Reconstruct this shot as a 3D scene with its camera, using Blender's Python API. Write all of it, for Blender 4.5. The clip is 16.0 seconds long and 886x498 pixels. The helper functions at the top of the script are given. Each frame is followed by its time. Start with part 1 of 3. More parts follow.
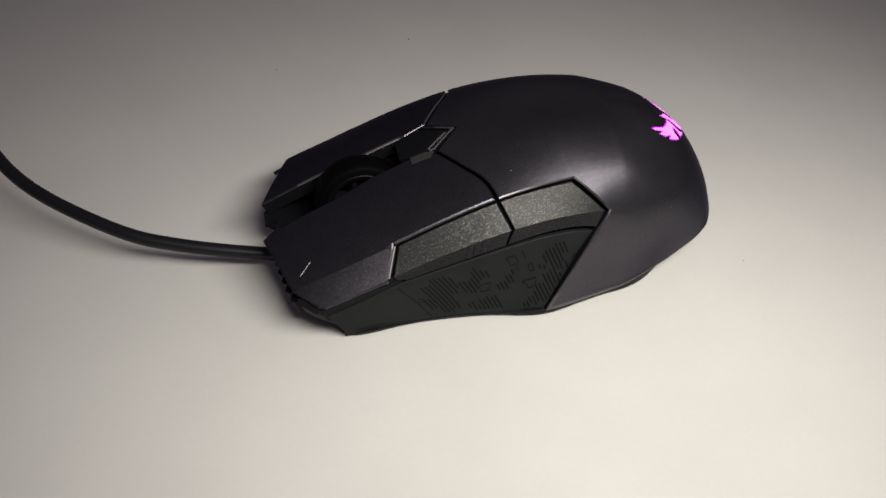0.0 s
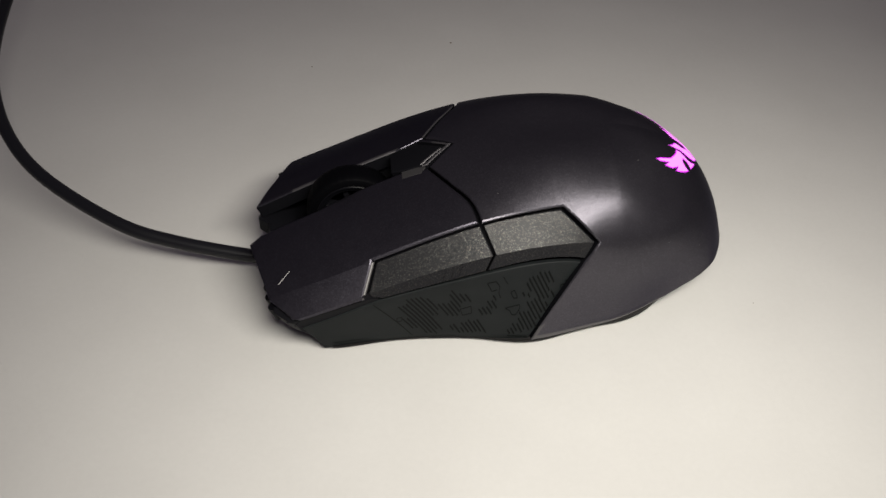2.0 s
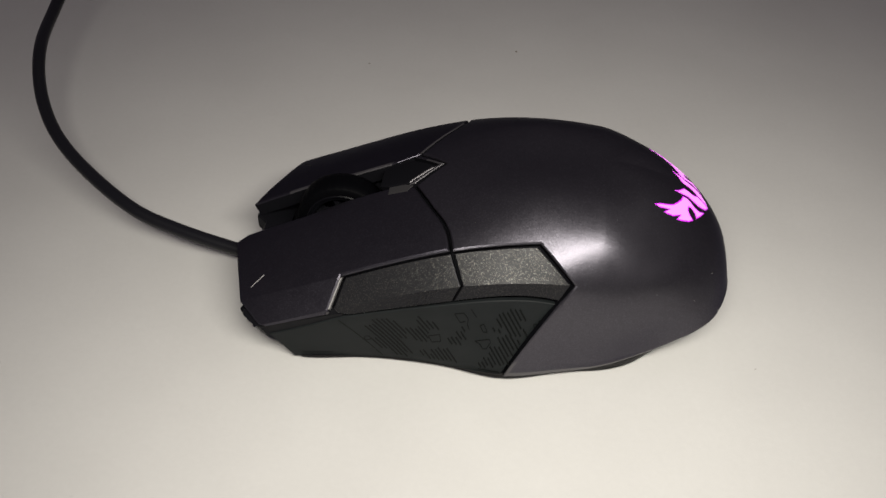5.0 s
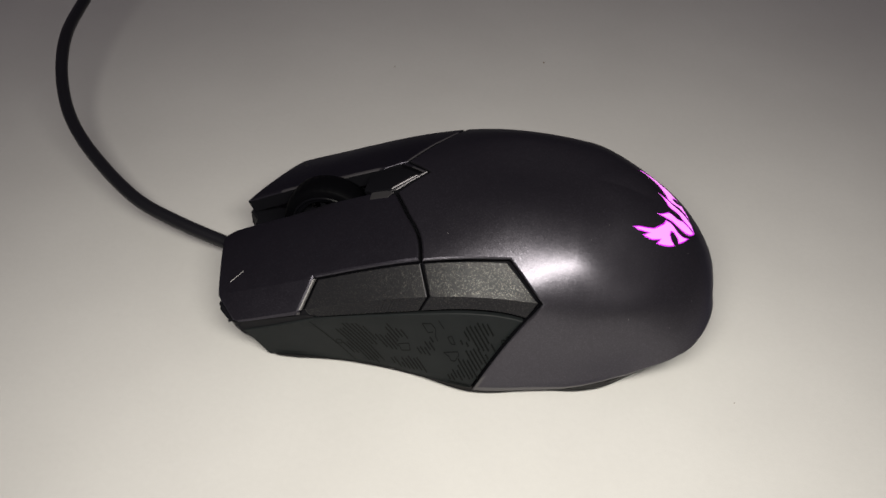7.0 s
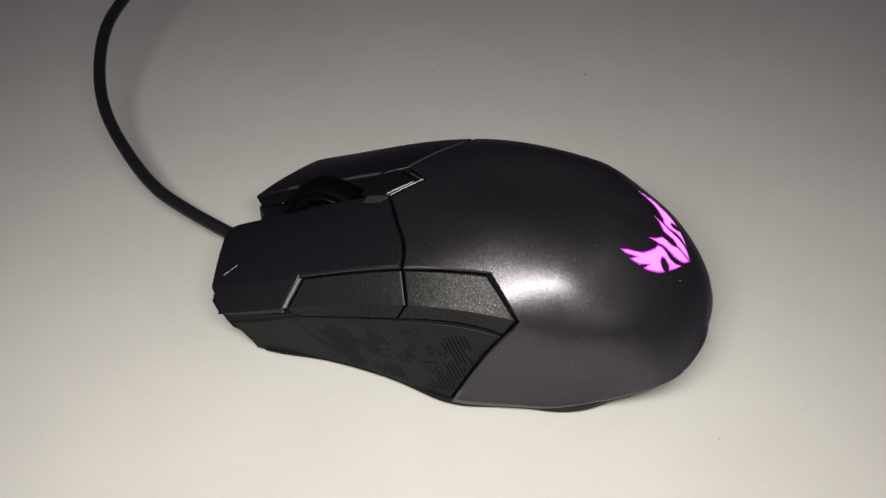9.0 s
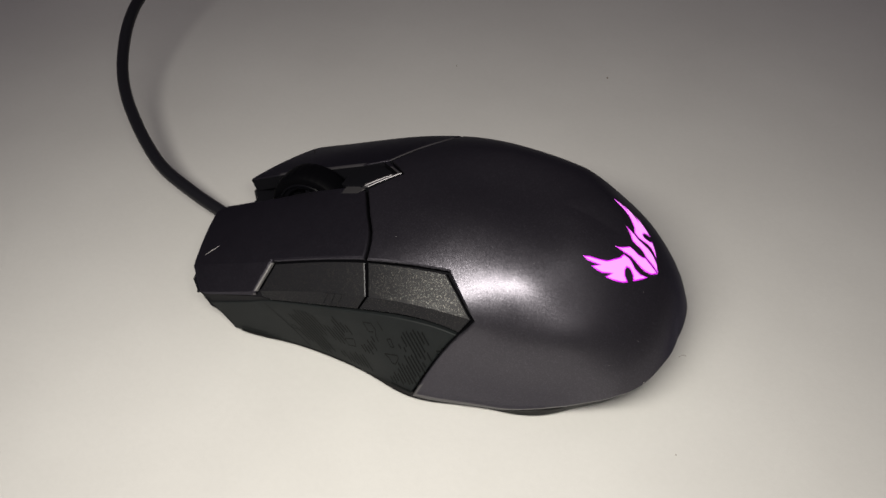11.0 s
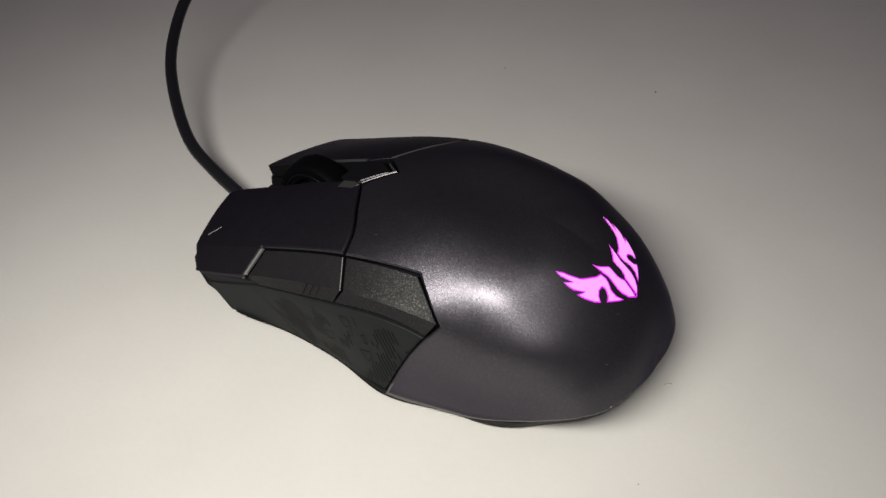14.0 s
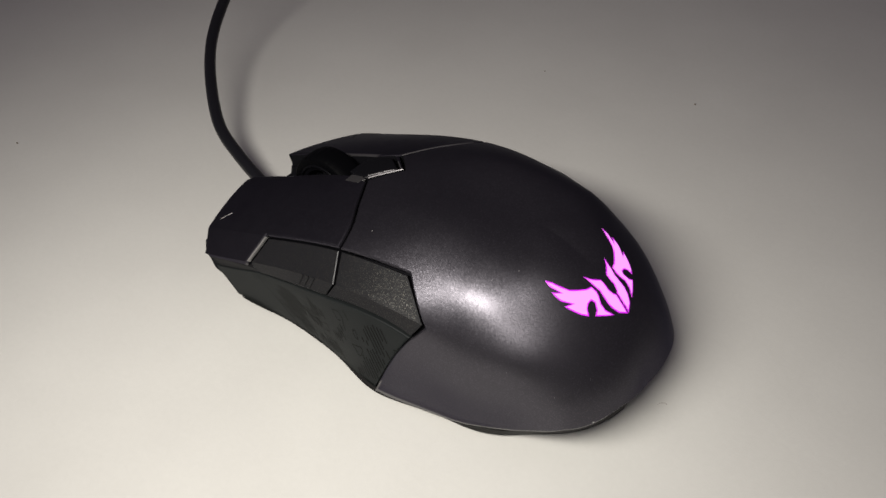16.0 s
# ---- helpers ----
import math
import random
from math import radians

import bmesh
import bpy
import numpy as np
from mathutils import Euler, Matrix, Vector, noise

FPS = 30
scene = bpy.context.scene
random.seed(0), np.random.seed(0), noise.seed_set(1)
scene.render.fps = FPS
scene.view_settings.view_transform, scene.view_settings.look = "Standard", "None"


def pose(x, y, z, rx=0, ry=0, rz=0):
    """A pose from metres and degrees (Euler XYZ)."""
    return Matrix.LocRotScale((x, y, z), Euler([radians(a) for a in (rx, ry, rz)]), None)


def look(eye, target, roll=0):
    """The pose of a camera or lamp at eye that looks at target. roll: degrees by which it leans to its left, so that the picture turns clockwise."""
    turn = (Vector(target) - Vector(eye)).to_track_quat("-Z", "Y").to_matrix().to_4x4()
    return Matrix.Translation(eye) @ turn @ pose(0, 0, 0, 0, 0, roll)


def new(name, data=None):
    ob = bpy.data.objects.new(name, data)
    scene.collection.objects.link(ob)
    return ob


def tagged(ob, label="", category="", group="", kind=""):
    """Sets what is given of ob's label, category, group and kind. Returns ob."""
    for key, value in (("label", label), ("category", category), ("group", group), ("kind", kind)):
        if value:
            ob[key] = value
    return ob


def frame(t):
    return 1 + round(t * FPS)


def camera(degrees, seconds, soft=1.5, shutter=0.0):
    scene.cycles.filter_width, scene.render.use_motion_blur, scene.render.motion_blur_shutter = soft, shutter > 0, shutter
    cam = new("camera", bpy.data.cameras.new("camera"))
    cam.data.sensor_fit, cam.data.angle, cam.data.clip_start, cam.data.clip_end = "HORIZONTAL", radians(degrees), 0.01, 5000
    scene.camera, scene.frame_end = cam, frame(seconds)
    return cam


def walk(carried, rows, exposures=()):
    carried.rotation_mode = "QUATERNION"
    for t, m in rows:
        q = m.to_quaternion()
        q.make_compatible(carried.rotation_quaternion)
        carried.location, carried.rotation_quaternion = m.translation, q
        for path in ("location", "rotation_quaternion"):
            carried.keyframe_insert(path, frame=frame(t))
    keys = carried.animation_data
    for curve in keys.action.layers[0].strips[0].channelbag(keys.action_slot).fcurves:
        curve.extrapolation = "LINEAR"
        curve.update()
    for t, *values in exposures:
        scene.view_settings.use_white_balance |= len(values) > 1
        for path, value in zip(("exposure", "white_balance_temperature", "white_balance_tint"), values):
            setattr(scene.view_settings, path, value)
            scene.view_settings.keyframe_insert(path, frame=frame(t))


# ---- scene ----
cam = camera(46.1, 16.0, soft=1.5)
PATH = [
    (0, -0.05865, -0.21522, 0.17825, 51.265, -0.917, -13.190),
    (0.5, -0.05163, -0.21313, 0.18098, 50.463, -0.987, -11.914),
    (1, -0.04389, -0.21203, 0.18174, 50.151, -0.730, -10.106),
    (1.5, -0.03504, -0.21141, 0.18147, 50.243, -0.390, -7.856),
    (2, -0.02704, -0.21012, 0.18063, 50.420, -0.547, -5.663),
    (2.5, -0.01925, -0.20773, 0.18088, 50.144, -0.500, -3.534),
    (3, -0.01093, -0.20627, 0.18156, 49.900, -0.403, -1.460),
    (3.5, -0.00319, -0.20563, 0.18159, 49.968, -0.318, 0.248),
    (4, 0.00335, -0.20271, 0.18197, 49.688, -0.182, 2.161),
    (6.5, 0.03444, -0.19351, 0.18264, 49.543, -0.129, 10.124),
    (7, 0.04088, -0.19174, 0.18274, 49.622, 0.095, 11.792),
    (7.5, 0.04749, -0.18858, 0.18305, 49.501, 0.393, 13.736),
    (8, 0.05376, -0.18612, 0.18316, 49.469, 0.429, 15.499),
    (8.5, 0.05911, -0.18452, 0.18314, 49.624, 0.473, 16.928),
    (9, 0.06511, -0.18222, 0.18292, 49.670, 0.601, 18.728),
    (9.5, 0.07130, -0.17997, 0.18330, 49.610, 0.624, 20.365),
    (10, 0.07837, -0.17809, 0.18367, 49.609, 0.651, 21.745),
    (12.5, 0.10516, -0.16326, 0.18386, 49.273, 1.117, 30.280),
    (13, 0.10917, -0.16106, 0.18301, 49.503, 1.077, 31.484),
    (13.5, 0.11319, -0.15831, 0.18393, 49.283, 1.193, 32.489),
    (14, 0.11791, -0.15522, 0.18408, 49.258, 1.274, 33.846),
    (14.5, 0.12258, -0.15154, 0.18432, 49.151, 1.224, 35.403),
    (15, 0.12768, -0.14988, 0.18319, 49.576, 0.964, 36.874),
    (15.5, 0.13071, -0.14755, 0.18286, 49.678, 0.798, 38.349),
    (16, 0.13256, -0.14207, 0.18400, 49.115, 1.253, 40.023),
]
walk(cam, [(t, pose(x, y, z, rx, ry, rz)) for t, x, y, z, rx, ry, rz in PATH])

# ---- world and light ----
world = bpy.data.worlds.new("dark_room")
scene.world = world
world.use_nodes = True
world.node_tree.nodes["Background"].inputs[0].default_value = (1.04, 0.86, 1.10, 1)
world.node_tree.nodes["Background"].inputs[1].default_value = 0.072

# the one lamp: the lens's small white flash, fixed and stretched to soften shadows
lamp_data = bpy.data.lights.new("flash_lamp", "AREA")
lamp_data.shape, lamp_data.size, lamp_data.size_y = "RECTANGLE", 0.20, 0.035
lamp_data.energy, lamp_data.color, lamp_data.spread = 0.315, (1.0, 0.955, 0.862), radians(84)
flash = new("flash_lamp", lamp_data)
flash.matrix_world = look((0.050, -0.184, 0.222), (0.014, -0.030, 0.0))

# ---- materials ----


def material(name, colour, rough, metallic=0.0, specular=0.5):
    m = bpy.data.materials.new(name)
    m.use_nodes = True
    n = m.node_tree.nodes
    b = n["Principled BSDF"]
    b.inputs["Base Color"].default_value = (*colour, 1)
    b.inputs["Roughness"].default_value = rough
    b.inputs["Metallic"].default_value = metallic
    b.inputs["Specular IOR Level"].default_value = specular
    return m, m.node_tree, b


def coords(tree, scale):
    c = tree.nodes.new("ShaderNodeTexCoord")
    mp = tree.nodes.new("ShaderNodeMapping")
    mp.inputs["Scale"].default_value = (scale, scale, scale)
    tree.links.new(c.outputs["Object"], mp.inputs["Vector"])
    return mp.outputs["Vector"]


def noise_node(tree, scale, detail=3.0, rough=0.55):
    n = tree.nodes.new("ShaderNodeTexNoise")
    n.inputs["Scale"].default_value, n.inputs["Detail"].default_value, n.inputs["Roughness"].default_value = 1.0, detail, rough
    tree.links.new(coords(tree, scale), n.inputs["Vector"])
    return n.outputs["Fac"]


def ramp(tree, fac, stops):
    r = tree.nodes.new("ShaderNodeValToRGB")
    r.color_ramp.elements[0].position, r.color_ramp.elements[1].position = stops[0][0], stops[-1][0]
    r.color_ramp.elements[0].color, r.color_ramp.elements[1].color = (*stops[0][1], 1), (*stops[-1][1], 1)
    for p, c in stops[1:-1]:
        r.color_ramp.elements.new(p).color = (*c, 1)
    tree.links.new(fac, r.inputs["Fac"])
    return r.outputs["Color"]


def grey(v):
    return (v, v, v)


def bump(tree, bsdf, height, strength, distance):
    b = tree.nodes.new("ShaderNodeBump")
    b.inputs["Strength"].default_value, b.inputs["Distance"].default_value = strength, distance
    tree.links.new(height, b.inputs["Height"])
    before = bsdf.inputs["Normal"].links
    if before:
        tree.links.new(before[0].from_socket, b.inputs["Normal"])
    tree.links.new(b.outputs["Normal"], bsdf.inputs["Normal"])


def flaked(name, colour, rough, metallic, flake_scale, tilt, wear=0.05, glint=1.25, specular=0.5, sparkle=0.0):
    """Dark moulded plastic with fine metal flakes in its paint, each lying at a slightly different angle."""
    m, t, b = material(name, colour, rough, metallic, specular)
    v = t.nodes.new("ShaderNodeTexVoronoi")
    v.inputs["Scale"].default_value = 1.0
    t.links.new(coords(t, flake_scale), v.inputs["Vector"])
    sep = t.nodes.new("ShaderNodeSeparateColor")
    t.links.new(v.outputs["Color"], sep.inputs["Color"])
    low, high = tuple(c * 0.88 for c in colour), tuple(c * glint for c in colour)
    t.links.new(ramp(t, sep.outputs[0], [(0.0, low), (0.8, colour), (1.0, high)]), b.inputs["Base Color"])
    t.links.new(ramp(t, noise_node(t, 230, 4), [(0.25, grey(rough - wear)), (0.75, grey(rough + wear))]), b.inputs["Roughness"])
    lean = t.nodes.new("ShaderNodeVectorMath")
    lean.operation = "MULTIPLY_ADD"
    lean.inputs[1].default_value, lean.inputs[2].default_value = (tilt, tilt, tilt), (-tilt / 2, -tilt / 2, -tilt / 2)
    t.links.new(v.outputs["Color"], lean.inputs[0])
    total = t.nodes.new("ShaderNodeVectorMath")
    t.links.new(t.nodes.new("ShaderNodeTexCoord").outputs["Normal"], total.inputs[0])
    t.links.new(lean.outputs[0], total.inputs[1])
    unit = t.nodes.new("ShaderNodeVectorMath")
    unit.operation = "NORMALIZE"
    t.links.new(total.outputs[0], unit.inputs[0])
    t.links.new(unit.outputs[0], b.inputs["Normal"])
    if metallic:
        b.inputs["Specular Tint"].default_value = (0.3, 0.3, 0.34, 1)
    if sparkle:
        # some of the flakes are bare metal
        bare = ramp(t, sep.outputs[2], [(0.87, grey(0.0)), (0.91, grey(1.0))])
        t.links.new(bare, b.inputs["Metallic"])
        t.links.new(ramp(t, sep.outputs[2], [(0.87, colour), (0.91, (sparkle * 1.05, sparkle * 0.98, sparkle * 0.88)), (1.0, (sparkle * 0.9, sparkle * 0.96, sparkle * 0.92))]), b.inputs["Base Color"])
    return m


SHELL = flaked("satin_flaked_plastic", (0.089, 0.085, 0.099), 0.37, 0.95, 5600, 0.075, 0.02, 1.25)
BUTTON = flaked("satin_flaked_button_plastic", (0.066, 0.0625, 0.076), 0.37, 0.95, 5600, 0.075, 0.03, 1.25)
SIDE = flaked("grainy_side_plastic", (0.0095, 0.0095, 0.0110), 0.42, 0.0, 7200, 0.14, 0.04, 1.3, specular=0.18, sparkle=0.065)
RUBBER, _t, _b = material("matt_grip_rubber", (0.010, 0.0112, 0.011), 0.6, 0.0, 0.16)
bump(_t, _b, noise_node(_t, 3500, 2), 0.25, 0.00006)
_t.links.new(ramp(_t, noise_node(_t, 120, 4), [(0.3, (0.0060, 0.0076, 0.0082)), (0.7, (0.0088, 0.0106, 0.0113))]), _b.inputs["Base Color"])
ENGRAVED, _t, _b = material("dark_engraved_rubber", (0.0025, 0.003, 0.003), 0.5, 0.0, 0.07)
BLACK, _t, _b = material("black_inner_plastic", (0.005, 0.005, 0.0065), 0.5, 0.0, 0.10)
bump(_t, _b, noise_node(_t, 2000, 2), 0.15, 0.00005)
# near-black inner parts; as wall colour it also paints the gaps' shade
DEEP, _t, _b = material("dark_plastic_and_gap_shade", (0.0045, 0.0045, 0.0058), 0.65, 0.0, 0.03)
RIM, _t, _b = material("satin_wheel_rim", (0.003, 0.003, 0.004), 0.36, 0.0, 0.05)
WHEEL, _t, _b = material("black_wheel_rubber", (0.0012, 0.0012, 0.0017), 0.6, 0.0, 0.03)
bump(_t, _b, noise_node(_t, 2500, 2), 0.2, 0.00006)
BASE, _t, _b = material("grey_base_plastic", (0.012, 0.0115, 0.0115), 0.6, 0.0, 0.12)
# button plastic made pale: the chamfer's highlight is in this colour
EDGE, _t, _b = material("highlight_bevel", (0.21, 0.205, 0.205), 0.40, 0.6)
# diffuse grey that puts the light on the slanted corner into its colour
FACET, _t, _b = material("lit_grey_facet", (0.030, 0.029, 0.030), 0.5, 0.25)
# paler than the plastic round it: paints the light caught by the rims
LIT_EDGE, _t, _b = material("lit_button_edge", (0.11, 0.106, 0.112), 0.40, 0.8)
# a little paler than the side plastic, for the lit line along its rims
LIT_SIDE_EDGE, _t, _b = material("lit_side_edge", (0.014, 0.014, 0.016), 0.38, 0.6)
# pale for the chip and the dust, and for the slit's painted glint
MARK, _t, _b = material("pale_glint_and_specks", (0.34, 0.33, 0.33), 0.4)
FOOT, _t, _b = material("dark_glide_plastic", (0.03, 0.03, 0.03), 0.35)
CABLE, _t, _b = material("black_cable_rubber", (0.006, 0.006, 0.008), 0.38, 0.0, 0.3)
bump(_t, _b, noise_node(_t, 900, 3), 0.15, 0.0001)
GLOW, _t, _b = material("magenta_lit_emblem", (0.5, 0.03, 0.5), 0.4)
_b.inputs["Emission Color"].default_value = (1.0, 0.39, 0.98, 1)
_b.inputs["Emission Strength"].default_value = 1.0
GLOW_RIM, _t, _b = material("violet_lit_emblem_edge", (0.3, 0.01, 0.4), 0.4)
_b.inputs["Emission Color"].default_value = (0.62, 0.01, 0.78, 1)
_b.inputs["Emission Strength"].default_value = 0.8
TABLE, _t, _b = material("pale_cream_table_laminate", (0.53, 0.525, 0.51), 0.6, 0.0, 0.25)
_mix = _t.nodes.new("ShaderNodeMix")
_mix.data_type, _mix.blend_type = "RGBA", "MULTIPLY"
_mix.inputs["Factor"].default_value = 1.0
_t.links.new(ramp(_t, noise_node(_t, 22, 5), [(0.3, (0.512, 0.506, 0.492)), (0.7, (0.548, 0.543, 0.528))]), _mix.inputs["A"])
_t.links.new(ramp(_t, noise_node(_t, 620, 3, 0.65), [(0.32, grey(0.985)), (0.68, grey(1.01))]), _mix.inputs["B"])
_t.links.new(_mix.outputs["Result"], _b.inputs["Base Color"])
bump(_t, _b, noise_node(_t, 800, 5, 0.7), 0.13, 0.0003)
CRUMB, _t, _b = material("dark_crumb", (0.16, 0.13, 0.10), 0.8)

# ---- helpers for meshes ----
CM = 0.01


def part(name, bm, mat, parent=None, label="", sharp=30):
    bmesh.ops.remove_doubles(bm, verts=bm.verts, dist=1e-6)
    bmesh.ops.recalc_face_normals(bm, faces=bm.faces)
    me = bpy.data.meshes.new(name)
    bm.to_mesh(me)
    bm.free()
    me.materials.append(mat)
    for p in me.polygons:
        p.use_smooth = True
    me.set_sharp_from_angle(angle=radians(sharp))
    ob = new(name, me)
    ob.parent = parent
    if label:
        tagged(ob, label)
    return ob


def natural(points):
    """A natural cubic spline through (s, value) pairs, straight beyond its ends."""
    x, y = np.array(points, float).T
    n, h = len(x), np.diff(x)
    a = np.eye(n)
    b = np.zeros(n)
    for i in range(1, n - 1):
        a[i, i - 1 : i + 2] = h[i - 1], 2 * (h[i - 1] + h[i]), h[i]
        b[i] = 6 * ((y[i + 1] - y[i]) / h[i] - (y[i] - y[i - 1]) / h[i - 1])
    m = np.linalg.solve(a, b)

    def value(s):
        s = np.clip(np.asarray(s, float), x[0], x[-1])
        i = np.clip(np.searchsorted(x, s) - 1, 0, n - 2)
        u, v = x[i + 1] - s, s - x[i]
        return (m[i] * u**3 + m[i + 1] * v**3) / (6 * h[i]) + (y[i] / h[i] - m[i] * h[i] / 6) * u + (y[i + 1] / h[i] - m[i + 1] * h[i] / 6) * v

    return value


def linear(points):
    x, y = np.array(points, float).T
    return lambda s: np.interp(s, x, y)


# ---- the form of the mouse, in centimetres: x to the tail, z up ----
# A section runs from the spine (w = 0) over shoulder 1, crease 2, ridge 3 and belt 4 to the lower edge 5.
# Up to TAIL the sections stand across the mouse at x = s; beyond it they turn round the point (TAIL, 0).
TAIL, TURN_R = 3.4, 3.0
LAST = TAIL + TURN_R * math.pi / 2
SPINE_Z = natural([(-5.4, 1.72), (-4.4, 2.22), (-2.35, 3.16), (-0.9, 3.74), (0.5, 4.1), (1.6, 4.257), (2.6, 4.295), (3.4, 4.279)])
LINES = (
    (natural([(-5.4, 1.35), (-2.35, 1.45), (0.1, 1.45), (2.04, 1.4), (3.4, 1.45), (4.97, 1.45), (8.12, 1.4)]),
     natural([(-5.4, 1.62), (-4.4, 2.1), (-2.35, 3), (0.1, 3.87), (2.04, 4.266), (3.4, 4.143), (4.97, 4.002), (6.54, 3.992), (8.12, 3.955)])),
    (natural([(-5.4, 2.55), (-4.79, 2.6), (-2.35, 2.68), (0.1, 2.62), (2.04, 2.45), (3.4, 2.302), (4.97, 2.187), (6.54, 2.119), (8.12, 2.13)]),
     natural([(-5.4, 1.25), (-4.79, 1.53), (-2.35, 2.58), (0.1, 3.47), (2.04, 3.7), (3.4, 3.648), (4.97, 3.412), (6.54, 3.429), (8.12, 3.502)])),
    (natural([(-5.4, 3.12), (-4.15, 3.2), (-2.6, 3.18), (0.37, 3.17), (2.04, 3.05), (2.85, 2.93), (3.6, 2.791), (4.97, 2.727), (6.54, 2.702), (8.12, 2.681)]),
     natural([(-5.4, 0.95), (-4.15, 1.39), (-2.6, 1.97), (0.37, 2.94), (2.04, 3.07), (2.85, 2.97), (3.6, 2.833), (4.97, 2.736), (6.54, 2.761), (8.12, 2.883)])),
    (natural([(-5.4, 3.15), (-4.15, 3.22), (-2.4, 3.24), (0.2, 3.3), (2.56, 3.08), (3.6, 2.96), (4.97, 2.921), (6.02, 3.116), (6.8, 3.157), (8.12, 3.075)]),
     natural([(-5.4, 0.75), (-4.15, 1.22), (-2.4, 1.8), (0.2, 2.57), (2.56, 2.57), (3.6, 2.084), (4.97, 1.91), (6.54, 1.923), (8.12, 2.122)])),
    (natural([(-5.4, 2.99), (-3.5, 3), (-2, 2.88), (-1, 2.88), (0, 2.99), (1.36, 3.176), (2.9, 2.959), (3.92, 2.785), (4.97, 2.859), (5.49, 3.079), (6.02, 3.312), (6.54, 3.363), (8.12, 3.238)]),
     linear([(-5.4, 0.08), (1.36, 0.11), (2.4, 0.208), (3.4, 0.277), (3.92, 0.363), (4.45, 0.483), (4.97, 0.651), (5.49, 0.952), (6.02, 1.211), (6.54, 1.248), (7.2, 1.39), (8.12, 1.273)])),
)


def surface(s, w, soft=False):
    """Places on the body for arrays of s and signed w (negative: the thumb's side). soft: no creases on the flank."""
    s, w = np.asarray(s, float), np.asarray(w, float)
    side, a = np.where(w < 0, -1.0, 1.0), np.clip(np.abs(w), 0, 4.99999)
    c = np.clip(s, None, TAIL)
    r = np.stack([np.zeros_like(s)] + [k[0](s) for k in LINES])
    z = np.stack([SPINE_Z(c)] + [k[1](s) for k in LINES])
    # the far shoulder is a little slimmer round the seam and fuller at the button's front corner
    slim = np.where(w > 0, np.exp(-(((s + 0.3) / 1.3) ** 2)), 0.0)
    r[2] -= 0.030 * slim
    z[2] -= 0.022 * slim
    z[2] += np.where(w > 0, 0.06 * np.exp(-(((s + 4.4) / 0.9) ** 2)), 0.0)
    fold = np.clip((2.0 - s) / 1.8, 0, 1)
    fold = fold * fold * (3 - 2 * fold)
    flank = 0.0 if soft else 1.0
    i = a.astype(int)
    u = a - i
    rows = np.arange(len(s))
    out = []
    chord = np.maximum(np.hypot(np.diff(r, axis=0), np.diff(z, axis=0)), 1e-6)
    for k, flat in ((r, False), (z, True)):
        d = np.diff(k, axis=0)
        v = d / chord
        slope = np.empty_like(k)
        slope[1:-1] = (v[:-1] * chord[1:] + v[1:] * chord[:-1]) / (chord[1:] + chord[:-1])
        slope[0], slope[-1] = (0.0 if flat else 1.0), v[-1]
        enter, leave = slope.copy(), slope.copy()
        enter[1:] *= chord
        leave[:-1] *= chord
        enter[2] = enter[2] * (1 - fold) + (2 * d[1] - leave[1]) * fold
        leave[2] = leave[2] * (1 - flank) + d[2] * flank
        for j in (3, 4):
            enter[j] = enter[j] * (1 - flank) + d[j - 1] * flank
            leave[j] = leave[j] * (1 - flank) + d[j] * flank
        p0, p1, m0, m1 = k[i, rows], k[i + 1, rows], leave[i, rows], enter[i + 1, rows]
        out.append((2 * u**3 - 3 * u**2 + 1) * p0 + (u**3 - 2 * u**2 + u) * m0 + (3 * u**2 - 2 * u**3) * p1 + (u**3 - u**2) * m1)
    turn = np.clip((s - TAIL) / TURN_R, 0, math.pi / 2)
    return np.stack([c + out[0] * np.sin(turn), side * out[0] * np.cos(turn), out[1]], 1)


def normals(s, w, soft=False):
    s, w = np.asarray(s, float), np.asarray(w, float)
    e = 0.02
    ds = surface(np.minimum(s + e, LAST), w, soft) - surface(s - e, w, soft)
    dw = surface(s, np.clip(w + e, -5, 5), soft) - surface(s, np.clip(w - e, -5, 5), soft)
    n = np.cross(ds, dw)
    size = np.linalg.norm(n, axis=1, keepdims=True)
    n = np.where(size > 1e-9, n / np.maximum(size, 1e-9), (0, 0, 1))
    return n


def lifted(s, w, up, soft=False):
    return (surface(s, w, soft) + normals(s, w, soft) * np.asarray(up).reshape(-1, 1)) * CM


WS = 1.1  # centimetres to one step of w, about


def inset(poly, by):
    """A polygon (counter-clockwise) with every edge moved inwards by its own distance."""
    p = np.array(poly, float)
    d = np.roll(p, -1, 0) - p
    d /= np.linalg.norm(d, axis=1, keepdims=True)
    n = np.stack([-d[:, 1], d[:, 0]], 1)
    out = []
    for i in range(len(p)):
        a, b = n[i - 1], n[i]
        if abs(a[0] * b[1] - a[1] * b[0]) < 0.12:
            out.append(p[i] + (a * by[i - 1] + b * by[i]) / 2)
        else:
            move = np.linalg.solve(np.array([a, b]), np.array([by[i - 1], by[i]]))
            size = np.linalg.norm(move)
            most = 2.5 * max(by[i - 1], by[i], 1e-9)
            out.append(p[i] + move * min(1.0, most / max(size, 1e-9)))
    return np.array(out)


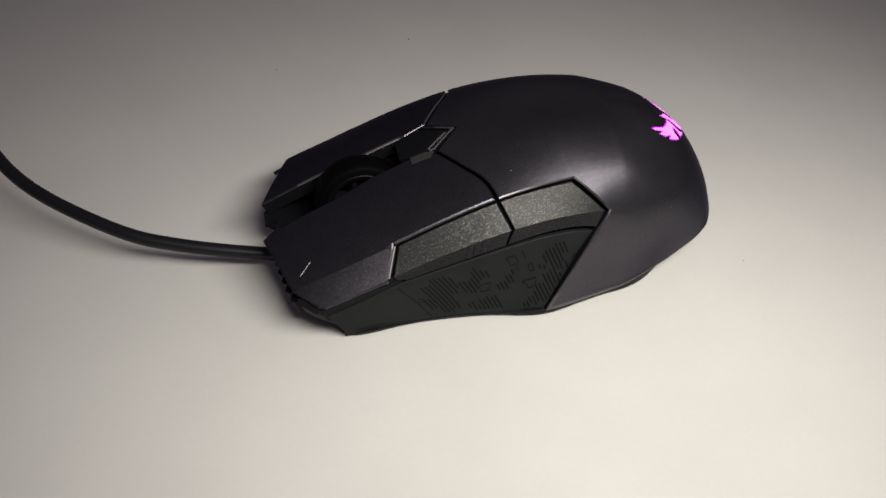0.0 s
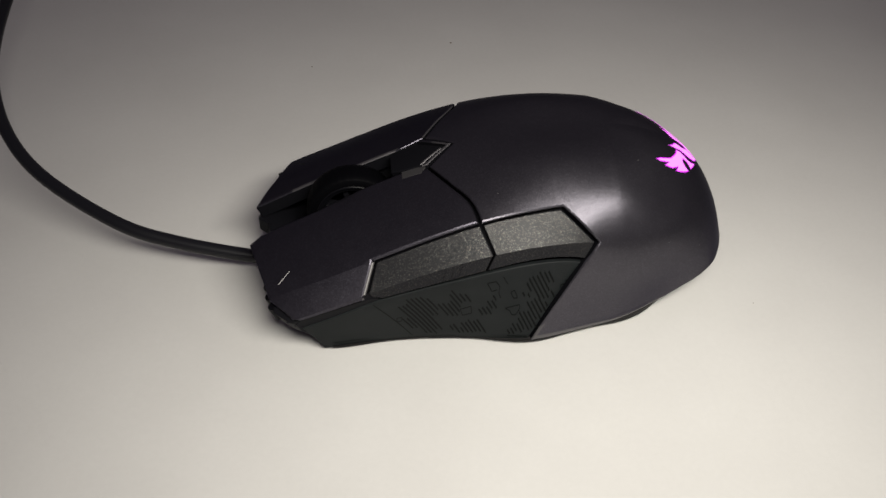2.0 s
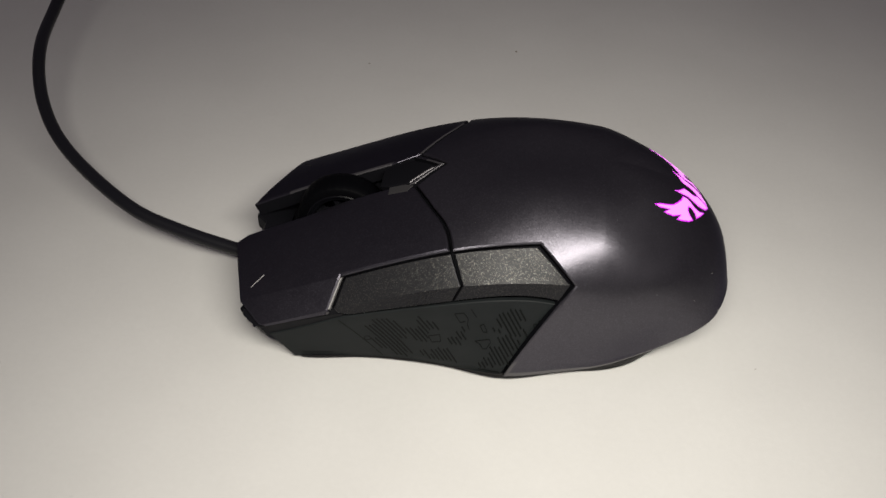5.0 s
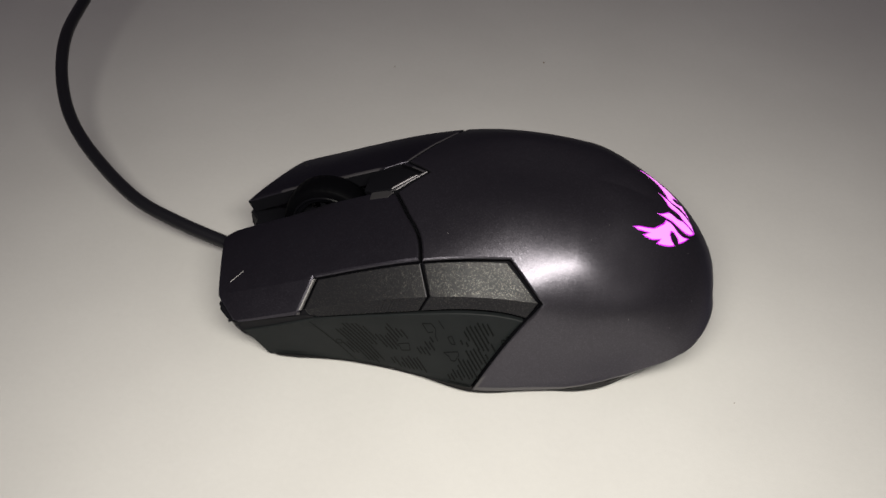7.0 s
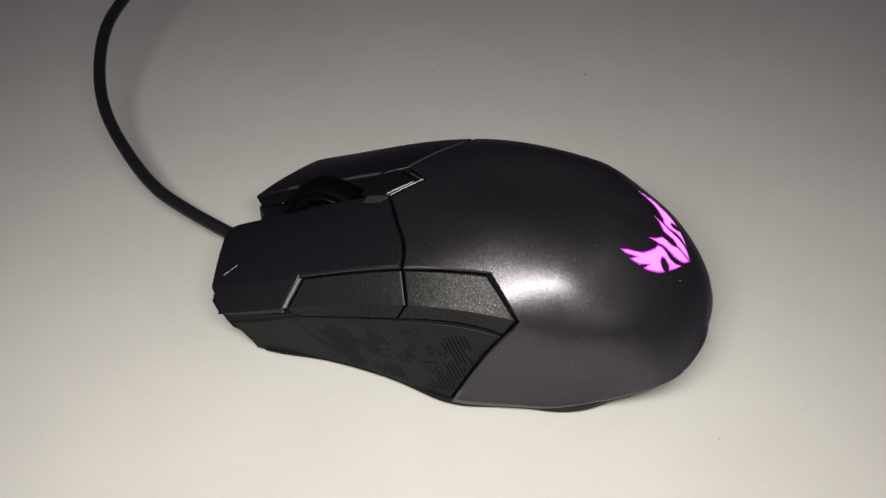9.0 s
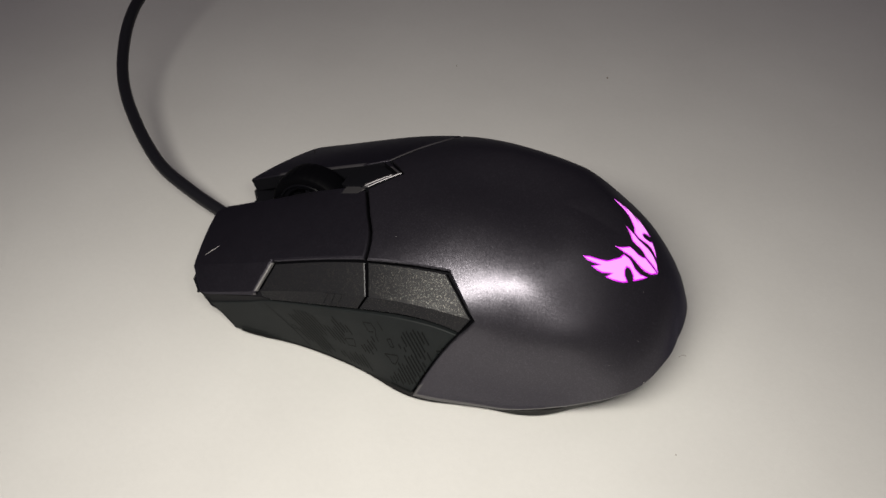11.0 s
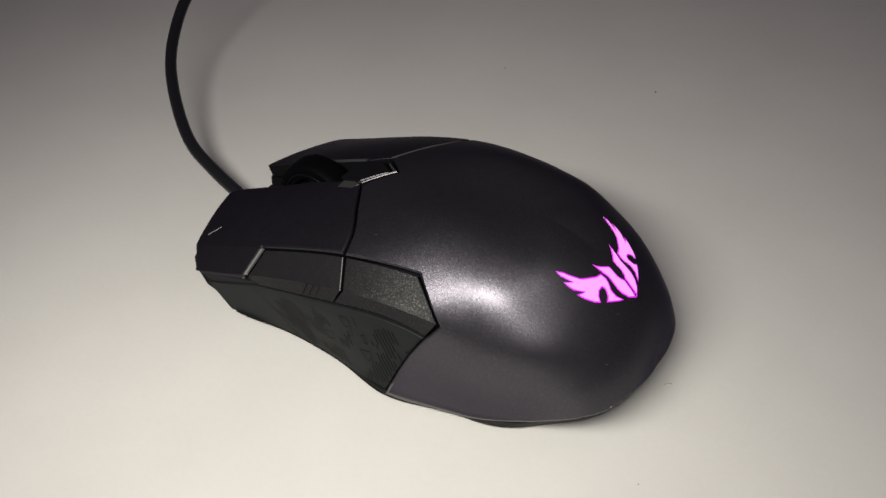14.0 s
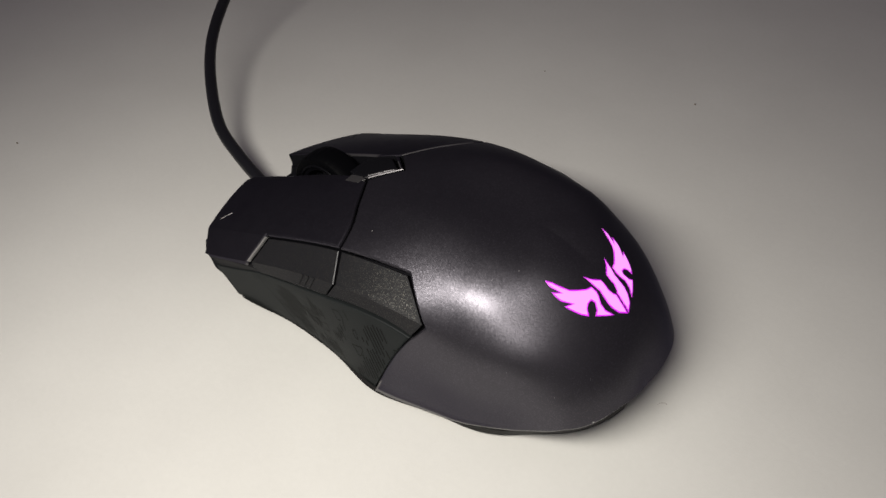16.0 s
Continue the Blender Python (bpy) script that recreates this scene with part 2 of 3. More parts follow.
def inside(poly, pts, margin):
    x, y = pts.T
    hit = np.zeros(len(pts), bool)
    near = np.full(len(pts), 1e9)
    for a, b in zip(poly, np.roll(poly, -1, 0)):
        cross = (a[1] > y) != (b[1] > y)
        with np.errstate(divide="ignore", invalid="ignore"):
            at = (b[0] - a[0]) * (y - a[1]) / (b[1] - a[1]) + a[0]
        hit ^= cross & (x < at)
        ab = b - a
        t = np.clip(((pts - a) @ ab) / max(ab @ ab, 1e-12), 0, 1)
        near = np.minimum(near, np.linalg.norm(pts - a - t[:, None] * ab, axis=1))
    return hit & (near > margin)


def along(poly, step):
    """Points along a polygon's edges; the same number for polygons of the same make."""
    out = []
    for a, b, n in zip(poly, np.roll(poly, -1, 0), step):
        out += [a + (b - a) * k / n for k in range(n)]
    return np.array(out)


def shell_piece(name, poly, mat, parent, label="", lift=0.0, depth=0.12, gap=0.02, bevel=0.025, step=0.13, sharp=20, soft=False, rim_mat=None, rim_if=None, wall_mat=None, wider=None, drop=1.0):
    """A moulded piece of the skin: a polygon in (s, w), its rounded rim turned down into the gap round it.
    rim_if(s, w): where the rim has its own colour, such as a painted highlight. wider(a, b): how much wider the rim
    is along the edge from a to b.
    drop: how steeply the rim falls."""
    from mathutils.geometry import delaunay_2d_cdt

    p = np.array(poly, float) * (1, WS)
    q = np.roll(p, -1, 0)
    if (p[:, 0] * q[:, 1] - q[:, 0] * p[:, 1]).sum() < 0:
        p = p[::-1]
    counts = [max(2, int(np.linalg.norm(b - a) / step)) for a, b in zip(p, np.roll(p, -1, 0))]
    sealed = [abs(a[0] - LAST) < 1e-6 and abs(b[0] - LAST) < 1e-6 for a, b in zip(p, np.roll(p, -1, 0))]
    widths = [bevel * (wider(a / (1, WS), b / (1, WS)) if wider else 1.0) for a, b in zip(p, np.roll(p, -1, 0))]
    outer, inner = inset(p, [0.0 if z else gap for z in sealed]), inset(p, [0.0 if z else gap + w for z, w in zip(sealed, widths)])
    skip = [z for z, c in zip(sealed, counts) for _ in range(c)]
    rim, top = along(outer, counts), along(inner, counts)
    lo, hi = top.min(0), top.max(0)
    gx = np.arange(math.floor(lo[0] / step) * step, hi[0], step)
    gy = []
    for a, b in zip(np.arange(-5, 5) * WS, np.arange(-4, 6) * WS):
        gy += list(np.linspace(a, b, max(9, int(1.1 / step)))[:-1])
    grid = np.stack(np.meshgrid(gx, np.array(gy), indexing="ij"), -1).reshape(-1, 2)
    grid = grid[inside(inner, grid, step * 0.35)] if len(grid) else grid
    pts = np.vstack([top, grid])
    n = len(top)
    vs, _, fs, origin, _, _ = delaunay_2d_cdt([Vector(v) for v in pts.tolist()], [], [list(range(n))], 1, 1e-7)
    flat = np.array([(v.x, v.y) for v in vs])
    bm = bmesh.new()
    high = lifted(flat[:, 0], flat[:, 1] / WS, np.full(len(flat), lift), soft)
    verts = [bm.verts.new(v) for v in high]
    back = {}
    for k, o in enumerate(origin):
        for j in o:
            back[j] = verts[k]
    for f in fs:
        bm.faces.new([verts[k] for k in f])
    rings = [[back[k] for k in range(n)]]
    fall = np.array([w * drop for w, c in zip(widths, counts) for _ in range(c)])
    fall = np.minimum(fall, np.roll(fall, 1))
    for down, share in ((fall * 0.35, 0.7), (fall, 1.0), (np.maximum(fall, depth), 1.0)):
        line = top + (rim - top) * share
        rings.append([bm.verts.new(v) for v in lifted(line[:, 0], line[:, 1] / WS, lift - down, soft)])
    for level, (a, b) in enumerate(zip(rings, rings[1:])):
        for k in (k for k in range(n) if not skip[k]):
            face = bm.faces.new((a[k], a[(k + 1) % n], b[(k + 1) % n], b[k]))
            ends = (top[k] / (1, WS), top[(k + 1) % n] / (1, WS))
            if level == 2 and wall_mat:
                face.material_index = 2
            elif level < 2 and rim_mat and (rim_if is None or all(rim_if(*e) for e in ends)):
                face.material_index = 1
    ob = part(name, bm, mat, parent, label, sharp)
    for extra in (rim_mat or mat, wall_mat or mat):
        ob.data.materials.append(extra)
    return ob


def mirrored(poly):
    return [(s, -w) for s, w in poly]


def rows_mesh(rows, closed=False):
    bm = bmesh.new()
    vs = [[bm.verts.new(v) for v in r] for r in rows]
    for a, b in zip(vs, vs[1:]):
        m = len(a)
        for k in range(m if closed else m - 1):
            bm.faces.new((a[k], a[(k + 1) % m], b[(k + 1) % m], b[k]))
    return bm, vs


# ---- the table ----
bm = bmesh.new()
bmesh.ops.create_cube(bm, size=1.0, matrix=Matrix.LocRotScale((0, 0.25, -0.0125), None, (1.8, 1.4, 0.025)))
bmesh.ops.bevel(bm, geom=bm.edges[:], offset=0.002, segments=2, affect="EDGES")
tagged(part("tabletop", bm, TABLE), "plain pale cream laminate tabletop under the mouse", "table", kind="structure")

# ---- the mouse ----
mouse = tagged(new("computer_mouse"), "black wired gaming mouse with glowing magenta emblem on white table", "mouse")

# dark inner body, with the trench for the wheel
ss = np.concatenate([np.arange(-3.7, TAIL, 0.15), np.linspace(TAIL, LAST, 24)])
ws = np.concatenate([-np.linspace(5, 0.62, 32), -np.linspace(0.5, 0, 5), np.linspace(0, 0.5, 5)[1:], np.linspace(0.62, 5, 32)])
rows = []
for s in ss:
    down = np.full(len(ws), -0.22)
    down[(np.abs(ws) < 0.55)] = -0.75 if s < -1.2 else -0.22
    rows.append(lifted(np.full(len(ws), s), ws, down))
bm, vs = rows_mesh(rows)
bm.faces.new(vs[0])
part("inner_body", bm, DEEP, mouse)

# base below the skin
edge = np.concatenate([np.linspace(-3.42, TAIL, 40), np.linspace(TAIL, LAST, 30)[1:]])
FOOT_R = natural([(-4.4, 2.75), (-3.5, 2.95), (-2, 2.82), (-0.8, 2.84), (0, 2.92), (1.36, 3.175), (2.9, 2.811), (3.6, 2.707), (4.59, 2.578), (5.34, 2.468), (6, 2.505), (6.8, 2.62), (8.12, 2.748)])


def ring_place(s, r, z):
    t = max(0.0, (s - TAIL) / TURN_R)
    return Vector((min(s, TAIL) + r * math.sin(t), -r * math.cos(t), z)) * CM


rows = []
for r_of, z_of in (
    (lambda s: float(LINES[4][0](s)) - 0.12, lambda s: float(LINES[4][1](s)) + 0.08),
    (lambda s: float(LINES[4][0](s)) * 0.62 + float(FOOT_R(s)) * 0.38 - 0.05, lambda s: 0.10 + float(LINES[4][1](s)) * 0.68),
    (lambda s: float(LINES[4][0](s)) * 0.55 + float(FOOT_R(s)) * 0.45 - 0.10, lambda s: 0.10 + float(LINES[4][1](s)) * 0.62),
    (lambda s: float(LINES[4][0](s)) * 0.45 + float(FOOT_R(s)) * 0.55 - 0.03, lambda s: 0.10 + float(LINES[4][1](s)) * 0.50),
    (lambda s: float(FOOT_R(s)), lambda s: 0.16),
    (lambda s: float(FOOT_R(s)) - 0.08, lambda s: 0.07),
):
    left = [ring_place(s, r_of(s), z_of(s)) for s in edge]
    rows.append(left + [Vector((v.x, -v.y, v.z)) for v in reversed(left[:-1])])
bm, vs = rows_mesh(rows, closed=True)
bm.faces.new(vs[-1])
part("base", bm, BASE, mouse, "grey plastic underside rim of the mouse")

for x, y, a, b in ((-2.9, 0, 0.45, 1.7), (4.6, 0, 0.55, 1.5)):
    bm = bmesh.new()
    bmesh.ops.create_cone(bm, cap_ends=True, segments=32, radius1=1, radius2=0.96, depth=1, matrix=Matrix.LocRotScale((x * CM, y * CM, 0.04 * CM), None, (a * CM, b * CM, 0.08 * CM)))
    part("glide_foot", bm, FOOT, mouse)

# rear shell
HALF = [(0.14, 2.0), (2.04, 2.0), (2.85, 3.0), (2.56, 4.0), (1.36, 5.0), (LAST, 5.0)]
SEAM_S = natural([(0.42, -0.88), (1.0, -0.38), (1.5, -0.02), (2.0, 0.14)])
SEAM = [(float(SEAM_S(w)), w) for w in (1.8, 1.6, 1.4, 1.2, 1.0, 0.8, 0.6, 0.42)]
front = [(s, -w) for s, w in reversed(SEAM)]
poly = [(s, -w) for s, w in HALF] + [(s, w) for s, w in reversed(HALF)] + SEAM + [(-0.24, 0.0)] + front
# the lower rim's paler colour stands for light off the table
rear = shell_piece("rear_shell", poly, SHELL, mouse, "satin charcoal flaked rear shell", gap=0.0, bevel=0.045, depth=0.25, step=0.1, soft=True, rim_mat=LIT_EDGE, rim_if=lambda s, w: abs(w) > 4.7, wall_mat=DEEP, wider=lambda a, b: 2.0 if min(abs(a[1]), abs(b[1])) > 4.9 else 1.0)

chip = [(6.56, -4.86), (6.60, -4.86), (6.61, -4.91), (6.57, -4.91)]
shell_piece("chip", chip, MARK, rear, "tiny pale chip at the lower edge", lift=0.004, depth=0.01, gap=0.0, bevel=0.006, step=0.05, soft=True)

# grains of dust lying on the shell
for at_s, at_w, size in ((6.62, -3.57, 0.012), (5.84, -3.86, 0.010), (7.31, -2.68, 0.010), (0.59, -1.50, 0.010), (3.88, -1.36, 0.009), (4.76, -0.96, 0.010), (4.82, -3.31, 0.010)):
    bm = bmesh.new()
    bmesh.ops.create_icosphere(bm, subdivisions=1, radius=size * 0.7 * CM, matrix=Matrix.Translation(lifted([at_s], [at_w], [size * 0.5], True)[0]))
    part("dust_grain", bm, MARK, rear, "tiny pale grain of dust")

# main buttons, each folded down over the crease at its front
INNER = [(-3.6, 0.42), (-2.6, 0.33), (-1.5, 0.32)] + [(s - 0.047, w) for s, w in reversed(SEAM)] + [(0.09, 2.0), (-2.36, 2.0), (-2.60, 3.0)]
LEFT = [(-5.08, 0.43)] + INNER + [(-2.58, 3.52), (-4.13, 3.47), (-4.25, 3.08), (-4.86, 2.04), (-5.38, 0.55)]
RIGHT = [(-5.27, 0.47)] + INNER + [(-4.0, 3.0), (-4.37, 2.06), (-4.77, 1.27)]
# paler rim faces draw the light along the buttons' edges
left_button = shell_piece("left_button", mirrored(LEFT), BUTTON, mouse, "satin charcoal left main button", depth=0.36, bevel=0.05, sharp=9, rim_mat=LIT_EDGE, rim_if=lambda s, w: abs(w) > 3.2, wall_mat=DEEP, wider=lambda a, b: 2.0 if min(abs(a[1]), abs(b[1])) > 3.3 else 1.0)
right_button = shell_piece("right_button", RIGHT, BUTTON, mouse, "satin charcoal right main button", depth=0.36, bevel=0.026, sharp=9, rim_mat=LIT_EDGE, rim_if=lambda s, w: (w < 0.5 and (s < -1.45 or s > -0.97)) or (0.4 < w < 1.75 and s > float(SEAM_S(w)) - 0.16), wall_mat=DEEP,
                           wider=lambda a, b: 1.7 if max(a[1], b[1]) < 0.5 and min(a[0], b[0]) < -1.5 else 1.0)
for ob, flip in ((left_button, -1), (right_button, 1)):
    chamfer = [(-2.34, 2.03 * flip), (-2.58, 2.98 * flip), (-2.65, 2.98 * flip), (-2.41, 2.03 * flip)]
    shell_piece("chamfer", chamfer, EDGE, ob, "bevelled rear edge with a painted highlight", lift=0.004, depth=0.08, gap=0.0, bevel=0.035, step=0.08)
    if flip > 0:
        continue
    # flat grey patch in place of the corner's lit slope
    facet = [(-1.54, 0.33 * flip), (-1.15, 0.35 * flip), (-0.97, 0.41 * flip), (-1.08, 0.52 * flip), (-1.54, 0.50 * flip)]
    shell_piece("facet", facet, FACET, ob, "corner facet by the selector, coloured as lit", lift=0.004, depth=0.03, gap=0.0, bevel=0.012, step=0.08)

# slit in the left button, drawn as the pale glint on its bevel
slit_line = [(-4.60, -1.785), (-4.32, -1.595), (-4.32, -1.575), (-4.60, -1.765)]
shell_piece("slit_glint", slit_line, MARK, left_button, "thin slit near the front edge, its glint painted pale", lift=0.006, depth=0.012, gap=0.0, bevel=0.004, step=0.05)

# the matching slit on the right button, its dark put on as colour
slot = [(-4.24, 1.72), (-3.98, 1.40), (-3.95, 1.42), (-4.21, 1.75)]
shell_piece("slot", slot, BLACK, right_button, "short dark slit near the front corner", lift=0.003, depth=0.012, gap=0.0, bevel=0.004, step=0.05)

# selector behind the wheel: a black arrowhead in a stepped surround
VEE = [(-0.93, -0.38), (-0.28, 0.0), (-0.93, 0.38), (-1.10, 0.38), (-0.42, 0.0), (-1.10, -0.38)]
# pale rims paint the bright lines along the arrow
shell_piece("selector_frame", VEE, BUTTON, mouse, "stepped arrow frame behind the wheel", lift=0.012, depth=0.2, gap=0.012, bevel=0.026, step=0.06, rim_mat=LIT_EDGE, rim_if=lambda s, w: w < 0.03 or (w < 0.2 and s < -0.35 - 1.75 * w), wall_mat=DEEP)
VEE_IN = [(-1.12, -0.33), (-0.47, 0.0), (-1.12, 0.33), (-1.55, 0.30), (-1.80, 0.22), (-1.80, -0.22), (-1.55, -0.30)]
shell_piece("selector_button", VEE_IN, DEEP, mouse, "matt black arrow-shaped selector button", lift=-0.02, depth=0.4, gap=0.008, bevel=0.026, step=0.06, rim_mat=LIT_EDGE, rim_if=lambda s, w: w < 0 and s > -1.1)

# thumb buttons, and the plain panel on the far side
FRONT_SIDE = [(-2.29, 2.06), (0.10, 2.06), (0.37, 3.0), (0.19, 3.95), (-2.16, 3.95), (-2.42, 3.6), (-2.52, 3.0)]
REAR_SIDE = [(0.15, 2.06), (1.99, 2.06), (2.78, 3.0), (2.55, 3.95), (0.21, 3.95), (0.40, 3.0)]
thumb_front = shell_piece("side_button", mirrored(FRONT_SIDE), SIDE, mouse, "grainy dark front thumb button", lift=-0.05, gap=0.014, depth=0.3, bevel=0.024, rim_mat=LIT_SIDE_EDGE, wall_mat=DEEP)
shell_piece("side_button", mirrored(REAR_SIDE), SIDE, mouse, "grainy dark rear thumb button", lift=-0.05, gap=0.014, depth=0.3, bevel=0.024, rim_mat=LIT_SIDE_EDGE, wall_mat=DEEP)
shell_piece("side_panel", [(-2.22, 2.0), (1.98, 2.0), (2.76, 3.0), (2.50, 4.0), (-2.18, 4.0), (-2.46, 3.0)], SIDE, mouse, lift=-0.07, gap=0.03)
for k in range(3):
    at = -0.70 + 0.185 * k
    bar = [(at, -3.04), (at + 0.11, -3.04), (at + 0.01, -3.84), (at - 0.10, -3.84)]
    shell_piece("raised_bar", bar, SIDE, thumb_front, lift=-0.026, depth=0.03, gap=0.0, bevel=0.01, step=0.1)

# rubber grips
GRIP = [(-4.13, 4.24), (-2.58, 4.07), (-2.28, 4.05), (2.51, 4.05), (1.33, 5.0), (-3.62, 5.0)]
grip = shell_piece("thumb_grip", mirrored(GRIP), RUBBER, mouse, "matt dark rubber thumb grip with engraved dashes", lift=-0.085)
shell_piece("finger_grip", GRIP, RUBBER, mouse, "matt dark rubber grip", lift=-0.085)

# dark skirt between each main button and grip: body front plus painted recess shade
SKIRT = [(-4.80, 2.25), (-4.00, 2.6), (-2.30, 3.2), (-2.30, 4.2), (-4.05, 4.42), (-4.27, 4.17), (-4.50, 2.88), (-4.79, 2.48)]
for flip in (-1, 1):
    shell_piece("skirt", [(a, b * flip) for a, b in SKIRT], BLACK, mouse, "black skirt under the main button, with its shadow band", lift=-0.12, depth=0.1, gap=0.0, bevel=0.02)

# engraved dashes, drawn as dark strokes laid on top: parallel, slanted, gathered in stepped patches
rng = random.Random(5)
bm = bmesh.new()


def stroke(a, b, wide):
    n = 4
    t = np.linspace(0, 1, n)
    s0, w0 = a[0] + (b[0] - a[0]) * t, a[1] + (b[1] - a[1]) * t
    ds, dw = b[0] - a[0], (b[1] - a[1]) * WS
    size = math.hypot(ds, dw)
    os, ow = -dw / size * wide / 2, ds / size * wide / 2 / WS
    hi = lifted(s0 + os, -(w0 + ow), np.full(n, -0.081))
    lo = lifted(s0 - os, -(w0 - ow), np.full(n, -0.081))
    v0, v1 = [bm.verts.new(v) for v in hi], [bm.verts.new(v) for v in lo]
    for k in range(n - 1):
        bm.faces.new((v0[k], v0[k + 1], v1[k + 1], v1[k]))


SLANT, PITCH = 1.15, 0.104


def slanted(u, top, low, wide=0.033):
    stroke((u + SLANT * (top - 4), top), (u + SLANT * (low - 4), low), wide)


def steps(u, runs):
    """A stepped patch of slanted strokes: runs of (number of strokes, upper w, lower w)."""
    for count, top, low in runs:
        for k in range(count):
            ragged = rng.choice((0, 0, 0.02)), rng.choice((0, 0, 0.02))
            slanted(u, top + ragged[0], low - ragged[1])
            u += PITCH


def outline(points, closed=True):
    """A thin engraved outline through places (s, w)."""
    for a, b in zip(points, points[1:] + points[:1] if closed else points[1:]):
        stroke(a, b, 0.018)


# the large stepped patch, the low one, the small one between them, and the two at the rear
steps(-2.36, ((2, 4.54, 4.78), (3, 4.27, 4.92), (2, 4.18, 4.85), (2, 4.19, 4.57), (1, 4.24, 4.50), (3, 4.38, 4.62), (1, 4.36, 4.56), (1, 4.25, 4.48), (1, 4.19, 4.42), (2, 4.27, 4.42)))
steps(-1.48, ((1, 4.78, 4.86), (1, 4.76, 4.91), (1, 4.82, 4.90), (2, 4.74, 4.905), (3, 4.70, 4.905)))
steps(-0.54, ((3, 4.52, 4.63), (2, 4.44, 4.55), (1, 4.37, 4.44)))
steps(0.67, ((2, 4.38, 4.45), (1, 4.25, 4.40), (3, 4.20, 4.49), (1, 4.16, 4.42), (2, 4.165, 4.30)))
steps(-0.18, ((2, 4.83, 4.91), (2, 4.77, 4.89), (1, 4.70, 4.87), (3, 4.62, 4.86), (2, 4.50, 4.76), (2, 4.47, 4.66), (1, 4.53, 4.61)))
slanted(1.336, 4.40, 4.49)
# small outlined flags and squares between the patches
outline([(-1.85, 4.52), (-1.73, 4.525), (-1.735, 4.60), (-1.855, 4.596)])
outline([(-0.36, 4.52), (-0.10, 4.49), (-0.08, 4.60), (-0.29, 4.62)])
outline([(0.586, 4.419), (0.536, 4.347), (0.555, 4.264), (0.46, 4.19), (0.25, 4.19), (0.37, 4.313), (0.49, 4.30)], closed=False)
outline([(0.82, 4.356), (0.911, 4.34), (0.99, 4.44), (0.894, 4.44)])
outline([(0.71, 4.56), (1.045, 4.53), (1.07, 4.57), (0.98, 4.655), (0.886, 4.655), (0.83, 4.60)])
outline([(2.02, 4.345), (2.10, 4.335), (2.124, 4.38), (2.045, 4.385)])
outline([(2.13, 4.295), (2.21, 4.285), (2.233, 4.327), (2.155, 4.335)])
stroke((0.62, 4.145), (0.74, 4.25), 0.018)
# a single line at the front, and two along the lower edge
slanted(-2.543, 4.12, 4.93, 0.022)
stroke((-3.40, 4.86), (-2.66, 4.87), 0.014)
stroke((0.80, 4.935), (1.30, 4.945), 0.014)
part("engraved_pattern", bm, ENGRAVED, grip, "fine engraved slanted dashes")

# glowing emblem: two feathered wings and a split fork between them
WING = [(4.52, 1.06), (4.65, 0.98), (4.83, 0.90), (4.98, 0.81), (5.09, 0.67), (5.19, 0.52), (5.23, 0.39), (5.35, 0.36), (5.44, 0.39), (5.54, 0.45), (5.66, 0.44), (5.81, 0.33),
        (5.70, 0.54), (5.58, 0.71), (5.54, 0.61), (5.44, 0.55), (5.38, 0.58), (5.37, 0.68), (5.41, 0.76), (5.50, 0.82), (5.39, 0.93), (5.23, 1.03), (5.06, 1.10), (5.15, 0.95),
        (4.97, 1.09), (4.84, 1.12), (4.74, 1.12), (4.88, 0.99), (4.65, 1.08)]
FORK = [(5.02, 0.38), (5.14, 0.28), (5.27, 0.10), (5.37, 0.09), (5.48, 0.10), (5.58, 0.06), (5.62, 0.015), (5.95, 0.015), (5.91, 0.09), (5.85, 0.20), (5.73, 0.29), (5.62, 0.32), (5.48, 0.31),
        (5.37, 0.30), (5.24, 0.34), (5.13, 0.36)]


def on_tail(x, y):
    """The (s, w) of a place on the tail that lies at (x, y) in the plan."""
    turn = math.atan2(x - TAIL, abs(y))
    s, r = TAIL + TURN_R * turn, math.hypot(x - TAIL, y)
    lo, hi = 0.0, 4.0
    for _ in range(40):
        mid = (lo + hi) / 2
        p = surface(np.array([s]), np.array([mid]), True)[0]
        lo, hi = (mid, hi) if math.hypot(p[0] - TAIL, p[1]) < r else (lo, mid)
    return s, (lo if y > 0 else -lo)


emblem = new("emblem")
emblem.parent = mouse
tagged(emblem, "glowing magenta winged emblem on the shell")
for shape, name in ((WING, "wing"), (FORK, "fork")):
    for flip in (-1, 1):
        shell_piece(name, [on_tail(x, y * flip) for x, y in shape], GLOW, emblem, lift=0.006, depth=0.03, gap=0.0, bevel=0.036, step=0.07, soft=True, rim_mat=GLOW_RIM, drop=0.1)

# nose under the buttons: a tongue for the cable between two rows of ribs
THUMB = [(-4.97, 0.0), (-4.99, 0.5), (-4.97, 1.2), (-4.89, 1.8), (-4.82, 2.33), (-4.68, 2.70), (-4.45, 2.95), (-4.22, 3.10), (-3.7, 2.9)]
FINGER = [(-4.92, 0.0), (-4.92, 0.5), (-4.80, 1.2), (-4.55, 1.8), (-4.36, 2.3), (-4.22, 2.62), (-4.1, 2.85), (-3.95, 3.0), (-3.6, 3.02)]
foot = [(-4.12, 0.0), (-4.12, 0.5), (-4.06, 1.2), (-3.95, 1.8), (-3.80, 2.3), (-3.62, 2.58), (-3.45, 2.74), (-3.30, 2.78), (-3.0, 2.74)]
rows = []
